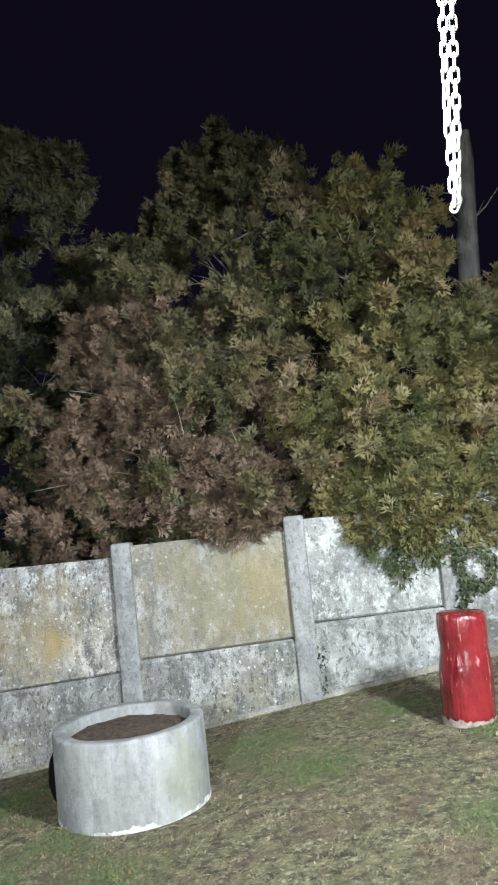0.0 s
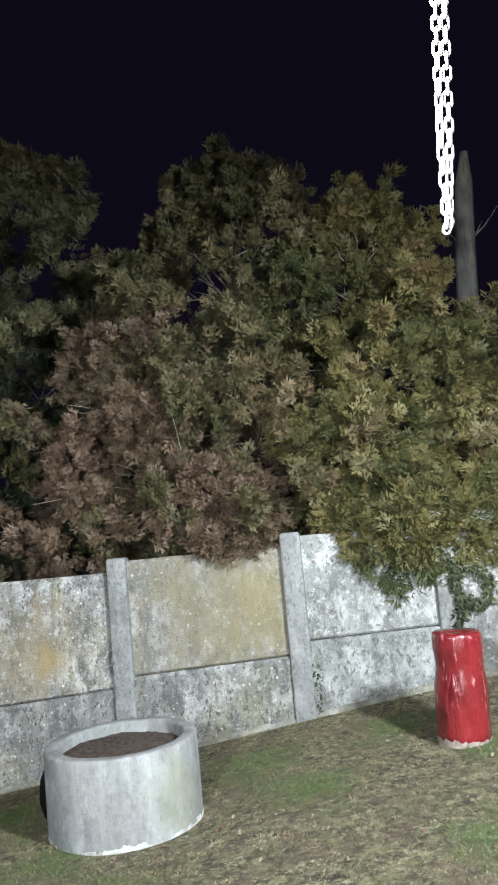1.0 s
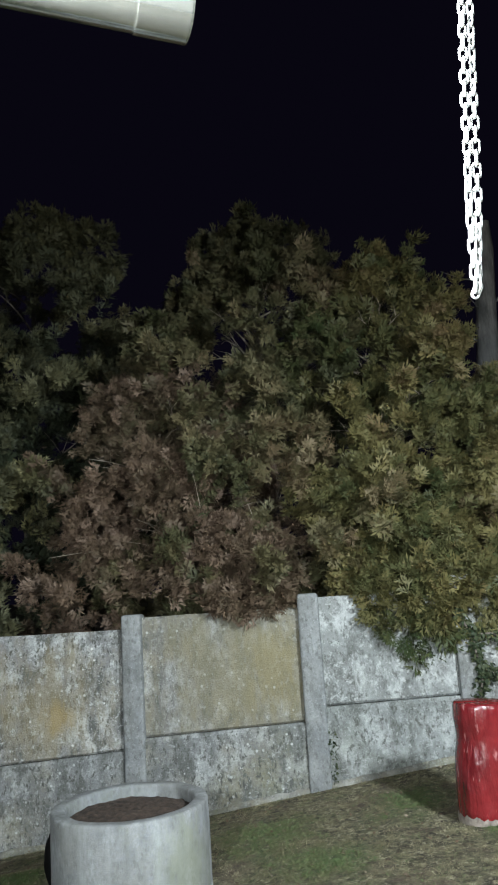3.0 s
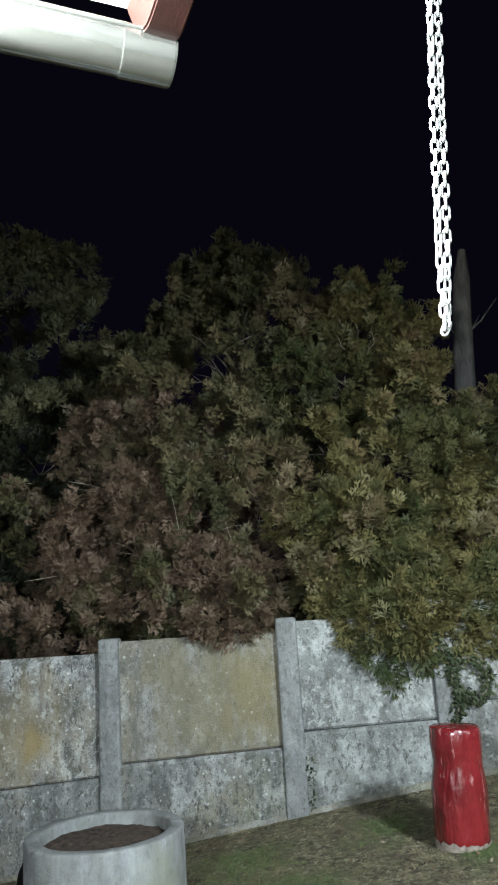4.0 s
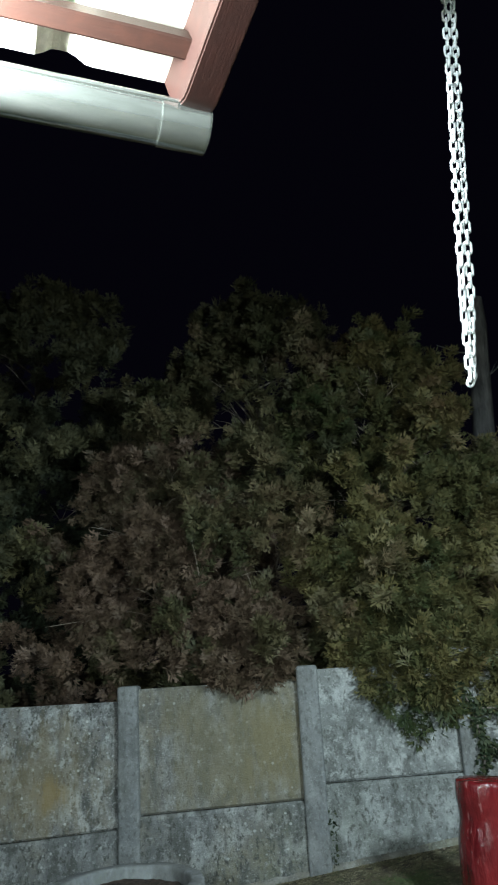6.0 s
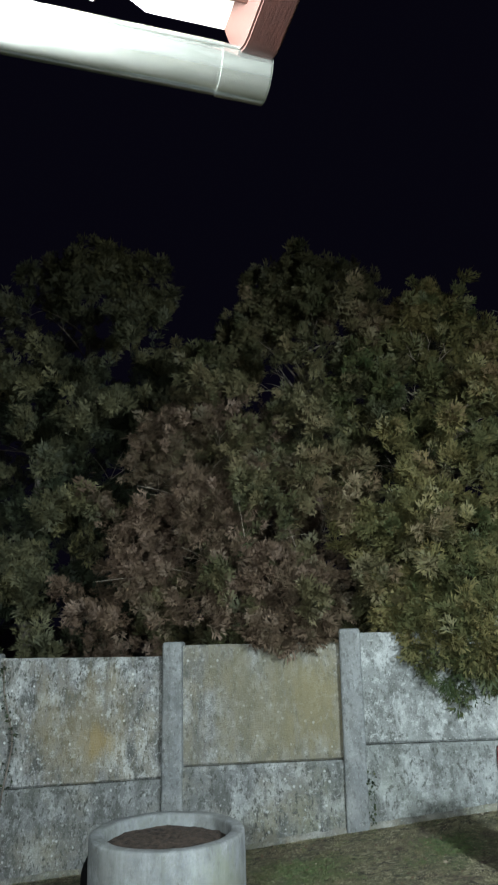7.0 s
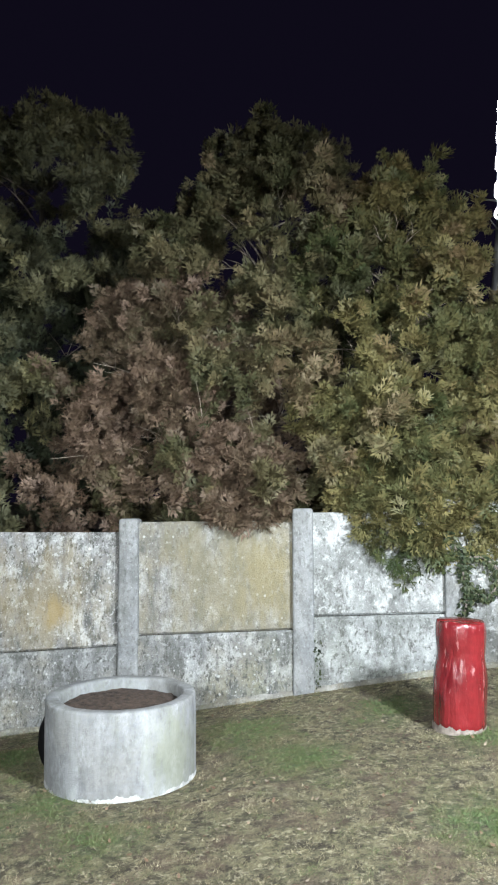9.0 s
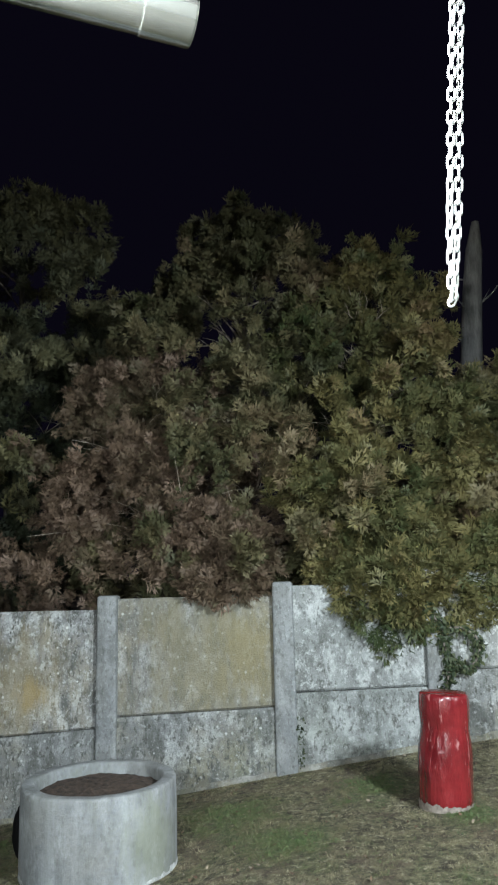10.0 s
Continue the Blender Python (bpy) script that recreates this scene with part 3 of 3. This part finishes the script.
conifer("thuja", "tall dense olive green thuja behind the fence", 3, 0.12, 8.15, 5.42, 1.5, 4.0, 2150, OLIVE, 0.45, twigs=70,
        boughs=[(0.05, 7.1, 3.4, 0.38, 0.22, 0.42, 110), (-0.3, 7.9, 5.25, 0.3, 0.3, 0.35, 60), (0.5, 7.9, 5.3, 0.35, 0.3, 0.35, 70), (0.15, 8.0, 5.5, 0.3, 0.3, 0.25, 40), (-0.65, 7.7, 4.4, 0.3, 0.3, 0.35, 50)])
conifer("thuja", "broad yellow-green thuja hanging over the fence", 5, 1.40, 7.6, 4.95, 0.93, 3.0, 1400, YELLOW, 0.46, bulge=0.24,
        boughs=[(1.2, 6.8, 2.0, 0.75, 0.5, 0.75, 330), (1.3, 6.33, 1.36, 0.5, 0.27, 0.40, 200), (1.0, 6.45, 1.62, 0.42, 0.2, 0.3, 90), (1.85, 6.33, 1.46, 0.5, 0.3, 0.40, 190),
                (2.3, 6.32, 1.72, 0.42, 0.25, 0.34, 150), (2.55, 6.4, 1.75, 0.5, 0.35, 0.42, 150), (2.1, 6.9, 2.7, 0.5, 0.35, 0.5, 150), (1.45, 7.5, 4.7, 0.4, 0.3, 0.35, 60), (1.85, 7.3, 3.7, 0.35, 0.35, 0.45, 70)], twigs=60)
conifer("thuja", "russet brown half-dead thuja behind the fence", 8, -0.85, 7.6, 3.95, 1.16, 1.9, 1420, RUSSET, 0.48, bulge=0.26, size=0.16,
        boughs=[(-0.35, 6.85, 1.85, 0.6, 0.3, 0.42, 150), (-1.4, 7.25, 3.35, 0.28, 0.3, 0.38, 70), (-1.55, 7.1, 2.3, 0.3, 0.3, 0.4, 70), (-0.12, 6.37, 1.52, 0.36, 0.10, 0.14, 75), (0.1, 6.6, 1.75, 0.3, 0.25, 0.3, 70), (-0.75, 6.75, 2.5, 0.35, 0.22, 0.35, 90)], twigs=50)
conifer("thuja", "low green thuja at the end of the hedge", 11, 2.75, 7.4, 3.6, 0.9, 2.6, 800, OLIVE, 0.5, bulge=0.2, twigs=25)
conifer("thuja", "dark evergreen deep in the shade behind the hedge", 14, -2.75, 9.0, 6.35, 1.55, 3.6, 1700, DARKLEAF, 0.5, size=0.21, bulge=0.36, per=5, twigs=10,
        boughs=[(-1.85, 8.7, 5.8, 0.35, 0.3, 0.5, 80), (-2.6, 8.7, 6.1, 0.5, 0.3, 0.4, 60)])
# These last two carry their shade in the darker leaf colour.
conifer("thuja", "low evergreen behind the fence, its green deepened to stand for shade", 17, -3.3, 8.9, 4.6, 1.3, 2.8, 800, SHADED_GREEN, 0.4, size=0.22, bulge=0.36, per=5, twigs=6,
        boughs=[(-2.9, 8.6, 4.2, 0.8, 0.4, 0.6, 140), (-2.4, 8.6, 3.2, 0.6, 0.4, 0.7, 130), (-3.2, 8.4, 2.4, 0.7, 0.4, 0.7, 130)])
conifer("thuja", "evergreen filling the gap behind the russet thuja, its green deepened for shade", 19, -1.7, 9.4, 5.0, 1.2, 2.8, 750, SHADED_GREEN, 0.4, size=0.22, bulge=0.36, per=5, twigs=6)


# ---- creepers on the fence ----
def creeper(name, label, seed, route, out, leaves, size):
    rng = np.random.default_rng(seed)
    plant = thing(name, label, "ivy")
    knots = [fence_at(q, out, z) for q, z in route]
    pts = []
    for k in range(len(knots) - 1):
        a, b, c, d = knots[max(k - 1, 0)], knots[k], knots[k + 1], knots[min(k + 2, len(knots) - 1)]
        for q in (0.0, 0.25, 0.5, 0.75):
            pts.append(0.5 * (2 * b + (c - a) * q + (2 * a - 5 * b + 4 * c - d) * q * q + (3 * b - a - 3 * c + d) * q ** 3))
    pts.append(knots[-1])
    bm = bmesh.new()
    tube(bm, pts, [0.009] * len(pts), 6)
    smooth(part("stem", bm, BARK, plant))
    o = []
    for k in range(leaves):
        f = rng.uniform(0, len(pts) - 1.001)
        p = pts[int(f)].lerp(pts[int(f) + 1], f % 1)
        o.append(np.array(p) + rng.normal(0, 0.022, 3))
    axis = unit(rng.normal(0, 1, (leaves, 3)) + np.array([0, -0.3, -0.6]))
    side = unit(np.cross(axis, np.array([0.1, 1, 0.3]) + rng.normal(0, 0.4, (leaves, 3))))
    tagged(scatter("foliage", LEAF, np.array(o), axis, side, rng.uniform(0.6, 1.2, leaves) * size, rng.uniform(0, 1, leaves), IVY, plant, cup=0.2), kind="stuff")


creeper("ivy", "dark ivy stem looping down beside a fence post", 61, [(2.70, 1.36), (2.73, 1.23), (2.80, 1.13), (2.95, 1.12), (3.06, 1.04), (3.07, 0.93), (2.98, 0.80), (2.90, 0.83), (2.83, 0.86), (2.81, 0.72), (2.78, 0.60)], 0.10, 620, 0.05)
creeper("ivy", "short dark ivy shoot hanging from the looping stem", 64, [(2.79, 1.16), (2.795, 1.05), (2.80, 0.97), (2.83, 0.86)], 0.10, 190, 0.045)
creeper("ivy", "small ivy creeping up beside a fence post", 62, [(1.615, -0.02), (1.62, 0.12), (1.61, 0.28), (1.625, 0.42)], 0.035, 170, 0.034)
creeper("ivy", "withered dark vine hanging on the fence", 63, [(-1.56, 1.30), (-1.55, 1.05), (-1.50, 0.85), (-1.45, 0.65), (-1.47, 0.45), (-1.52, 0.2), (-1.55, -0.1)], 0.05, 120, 0.035)

# ---- a bare tree further back ----
bare = thing("bare_tree", "bare grey tree trunk with thin leafless branches", "tree")
bm = bmesh.new()
tube(bm, [Vector((2.72 + 0.09 * h + 0.03 * math.sin(h), 9.2, -0.1 + h)) for h in (0, 1.5, 3, 4.2, 5.2, 5.9, 6.3)], [0.18, 0.17, 0.16, 0.145, 0.13, 0.11, 0.05], 12)
smooth(part("trunk", bm, PALE_BARK, bare))
rng = np.random.default_rng(31)
bm = bmesh.new()
for k in range(9):
    z = rng.uniform(4.0, 5.4)
    d = Vector((rng.normal(0, 1), rng.normal(0, 0.5), 0.5)).normalized()
    o, ln = Vector((2.73 + 0.09 * z, 9.2, z)), rng.uniform(0.3, 0.7)
    tube(bm, [o, o + d * ln * 0.5, o + d * ln + Vector((0, 0, 0.1))], [0.018, 0.010, 0.003], 5)
tagged(part("branchwork", bm, PALE_BARK, bare), kind="stuff")

# ---- house: wall, roof edge with rafters, battens, tiles and gutter ----
HA = radians(21)
HOUSE = Matrix.Translation((-0.073, 1.172, 2.640)) @ Matrix.Rotation(HA, 4, "Z")

gutter = thing("gutter", "half-round zinc roof gutter with a soldered end piece", "gutter", at=HOUSE)


def trough(bm, x0, x1, r, thick=0.003, n=28):
    rows = []
    for rr in (r, r - thick):
        for x in (x0, x1):
            rows.append([bm.verts.new((x, rr * math.cos(math.pi + math.pi * k / n), rr * math.sin(math.pi + math.pi * k / n))) for k in range(n + 1)])
    for p, q in ((rows[0], rows[1]), (rows[3], rows[2])):
        for k in range(n):
            bm.faces.new((p[k], p[k + 1], q[k + 1], q[k]))
    for a, b in ((0, 2), (1, 3)):
        for k in range(n):
            bm.faces.new((rows[a][k], rows[a][k + 1], rows[b][k + 1], rows[b][k]))
    for k in (0, n):
        bm.faces.new((rows[0][k], rows[1][k], rows[3][k], rows[2][k]))
    bmesh.ops.recalc_face_normals(bm, faces=bm.faces)


bm = bmesh.new()
trough(bm, -4.2, -0.088, 0.052)
smooth(part("channel", bm, ZINC, gutter))
bm = bmesh.new()
trough(bm, -0.098, 0.0, 0.0545)
smooth(part("end_piece", bm, ZINC, gutter, "short zinc end piece overlapping the channel"))
bm = bmesh.new()
vs = [bm.verts.new((0.001, 0.0545 * math.cos(math.pi + math.pi * k / 28), 0.0545 * math.sin(math.pi + math.pi * k / 28))) for k in range(29)]
ws = [bm.verts.new((-0.003, v.co.y, v.co.z)) for v in vs]
bm.faces.new(vs)
bm.faces.new(list(reversed(ws)))
for k in range(29):
    bm.faces.new((vs[k], ws[k], ws[(k + 1) % 29], vs[(k + 1) % 29]))
part("end_cap", bm, ZINC, gutter)
bm = bmesh.new()
for y in (-0.052, 0.052):
    tube(bm, [Vector((-4.2, y, 0.003)), Vector((0, y, 0.003))], [0.006, 0.006], 8)
smooth(part("rim_bead", bm, ZINC, gutter))

ROOF = radians(25)
roof = thing("roof", "low tiled porch roof on brown wooden rafters", "roof", kind="structure", at=HOUSE)


def rafter(x, skew=0.0, drop=0.0):
    """A planed rafter whose tail is rounded off below."""
    bm = bmesh.new()
    prof = [(-3.0, 0.17), (-3.0, 0.0), (-0.055, 0.0)] + [(-0.055 + 0.055 * math.sin(a), 0.075 - 0.075 * math.cos(a)) for a in (0.3, 0.6, 0.9, 1.2, 1.57)] + [(0.0, 0.15), (-0.02, 0.17)]
    sides = [[bm.verts.new((w, y, z)) for y, z in prof] for w in (-0.034, 0.034)]
    bm.faces.new(sides[0])
    bm.faces.new(list(reversed(sides[1])))
    for k in range(len(prof)):
        bm.faces.new((sides[0][k], sides[1][k], sides[1][(k + 1) % len(prof)], sides[0][(k + 1) % len(prof)]))
    bmesh.ops.recalc_face_normals(bm, faces=bm.faces)
    bmesh.ops.bevel(bm, geom=[e for e in bm.edges if abs(e.verts[0].co.x - e.verts[1].co.x) < 0.01], offset=0.004, segments=2, affect="EDGES")
    ob = smooth(part("rafter", bm, BROWN_PAINT, roof))
    ob.matrix_local = Matrix.Translation((x, -0.040, -0.030 - drop)) @ Matrix.Rotation(skew, 4, "Z") @ Matrix.Rotation(-ROOF, 4, "X")


for k in range(5):
    rafter(-0.036 - 0.95 * k, radians(8) if k == 0 else 0.0, 0.16 if k else 0.0)
for k in range(8):
    bm = bmesh.new()
    box(bm, (-4.2, -0.02, -0.045), (-0.05, 0.02, 0.0), 0.004, 1)
    ob = part("batten", bm, BATTEN_WOOD, roof)
    y = -0.09 - 0.33 * k
    ob.matrix_local = Matrix.Translation((0, y, 0.074 - math.tan(ROOF) * y)) @ Matrix.Rotation(-ROOF, 4, "X")


def tile_mesh():
    """A flat clay tile with one raised roll, 0.32 wide and 0.38 long, lying in x and y."""
    bm = bmesh.new()
    n = 20
    rows = []
    for z in (0.0, 0.012):
        for y in (0.0, -0.38):
            rows.append([bm.verts.new((0.325 * k / n, y, z + 0.048 * math.exp(-((0.325 * k / n - 0.068) / 0.036) ** 4) + (0.012 if y == 0 else 0))) for k in range(n + 1)])
    for k in range(n):
        bm.faces.new((rows[0][k], rows[1][k], rows[1][k + 1], rows[0][k + 1]))
        bm.faces.new((rows[2][k], rows[2][k + 1], rows[3][k + 1], rows[3][k]))
        bm.faces.new((rows[0][k], rows[0][k + 1], rows[2][k + 1], rows[2][k]))
        bm.faces.new((rows[1][k], rows[3][k], rows[3][k + 1], rows[1][k + 1]))
    bmesh.ops.recalc_face_normals(bm, faces=bm.faces)
    me = bpy.data.meshes.new("roof_tile")
    bm.to_mesh(me)
    bm.free()
    me.materials.append(TILE)
    return me


TILE_MESH = tile_mesh()
for r in range(8):
    for k in range(13):
        ob = new("roof_tile", TILE_MESH)
        ob.parent = roof
        y = 0.006 - 0.33 * r
        ob.matrix_local = Matrix.Translation((-0.35 - 0.32 * k, y, 0.092 - math.tan(ROOF) * y)) @ Matrix.Rotation(-ROOF, 4, "X")

bm = bmesh.new()
box(bm, (-4.2, -3.2, -3.2), (6.0, -2.9, 1.38))
wall = part("wall_south", bm, PLASTER)
wall.matrix_world = HOUSE
tagged(wall, "plain plastered house wall", "wall", kind="structure")

# ---- chain hanging from a beam ----
beam = thing("beam", "dark stained wooden beam end", "beam", at=pose(0.481, 1.19, 3.06, 0, 0, 21))
bm = bmesh.new()
box(bm, (-0.05, -4.0, 0.0), (0.05, 0.03, 0.14), 0.008, 2)
part("timber", bm, DARK_PAINT, beam)


def link_mesh():
    bm = bmesh.new()
    wire, half, r = 0.0026, 0.0080, 0.0066
    path = []
    for k in range(9):
        a = math.pi * k / 8
        path.append(Vector((r * math.cos(a), 0, half + r * math.sin(a))))
    for k in range(9):
        a = math.pi + math.pi * k / 8
        path.append(Vector((r * math.cos(a), 0, -half + r * math.sin(a))))
    rings = []
    for k, p in enumerate(path):
        d = (path[(k + 1) % 18] - path[k - 1]).normalized()
        b = d.cross(Vector((0, 1, 0)))
        rings.append([bm.verts.new(p + wire * (math.cos(2 * math.pi * j / 7) * b + math.sin(2 * math.pi * j / 7) * Vector((0, 1, 0)))) for j in range(7)])
    for k in range(18):
        p, q = rings[k], rings[(k + 1) % 18]
        for j in range(7):
            bm.faces.new((p[j], p[(j + 1) % 7], q[(j + 1) % 7], q[j]))
    bmesh.ops.recalc_face_normals(bm, faces=bm.faces)
    me = bpy.data.meshes.new("link")
    for f in bm.faces:
        f.smooth = True
    bm.to_mesh(me)
    bm.free()
    me.materials.append(CHAIN)
    return me


LINK = link_mesh()
chain = thing("chain", "doubled galvanised steel chain hanging from a beam", "chain", at=pose(0, 0, 0))
CB, CT = Vector((0.396, 1.19, 2.068)), Vector((0.480, 1.19, 3.07))
PITCH = 0.0236
along = (CT - CB).normalized()
tilt = Vector((0, 0, 1)).rotation_difference(along).to_matrix().to_4x4()
count = int((CT - CB).length / PITCH)
for strand in (-1, 1):
    for k in range(count):
        p = CB + along * (PITCH * (k + 0.5 + (0.25 if strand > 0 else 0)))
        q = max(0.0, 1 - k / 6) * 0.6
        p = p + Vector((strand * 0.0092 * (1 - q), 0.004 * strand, 0))
        ob = new("link", LINK)
        ob.parent = chain
        turn = radians((18 if k % 2 else 92) + 14 * math.sin(k * 0.35 + strand))
        ob.matrix_local = Matrix.Translation(p) @ tilt @ Matrix.Rotation(turn, 4, "Z")
ob = new("link", LINK)
ob.parent = chain
ob.matrix_local = Matrix.Translation(CB + along * 0.003) @ Matrix.Rotation(radians(28), 4, "Y") @ Matrix.Rotation(radians(25), 4, "Z")

# ---- grass and litter ----
rng = np.random.default_rng(41)


def clumps(count, x0, x1, y0, y1):
    """Places of the grass clumps, denser where the lawn is green, with their tint."""
    pts = []
    while len(pts) < count:
        x, y = rng.uniform(x0, x1), rng.uniform(y0, y1)
        g = lushness(x, y)
        if rng.uniform(0, 1) > 0.45 + 0.6 * g:
            continue
        dry = 0.66 + 0.45 * noise.noise((x * 5, y * 5, 3)) + rng.normal(0, 0.17)
        pts.append((x, y, g, min(max(dry * (1 - g) + 0.18 * g + rng.normal(0, 0.06), 0), 1)))
    return np.array(pts)


centres = clumps(7600, -3.6, 3.0, 2.6, 6.7)
per = 38
xy = np.repeat(centres[:, :2], per, 0) + rng.normal(0, 1, (len(centres) * per, 2)) * np.repeat(rng.uniform(0.012, 0.034, len(centres)), per)[:, None]
o = np.array([(x, y, ground_z(x, y) - 0.003) for x, y in xy])
axis = unit(rng.normal(0, 0.8, (len(o), 3)) * np.array([1, 1, 0]) + np.array([0, 0, 0.55]))
side = unit(np.cross(axis, rng.normal(0, 1, (len(o), 3))))
tint = np.clip(np.repeat(centres[:, 3], per) + rng.normal(0, 0.07, len(o)), 0, 1)
length = rng.uniform(0.011, 0.027, len(o)) * np.repeat(0.8 + 0.45 * centres[:, 2], per)
tagged(scatter("grass", BLADE, o, axis, side, length, tint, GRASS, cup=0.3), "short patchy winter grass on the lawn", "grass", kind="stuff")

k = 1500
xy = np.stack([rng.uniform(-4, 3.2, k), rng.uniform(2.6, 6.6, k)], 1)
o = np.array([(x, y, ground_z(x, y) + 0.010) for x, y in xy])
axis = unit(rng.normal(0, 1, (k, 3)) * np.array([1, 1, 0.25]))
side = unit(np.cross(axis, np.array([0, 0, 1]) + rng.normal(0, 0.3, (k, 3))))
tagged(scatter("dead_leaves", LEAF, o, axis, side, rng.uniform(0.012, 0.034, k), rng.uniform(0, 1, k) ** 1.5, LITTER, cup=0.3), "small brown dead leaves scattered on the lawn", "leaf litter", kind="stuff")
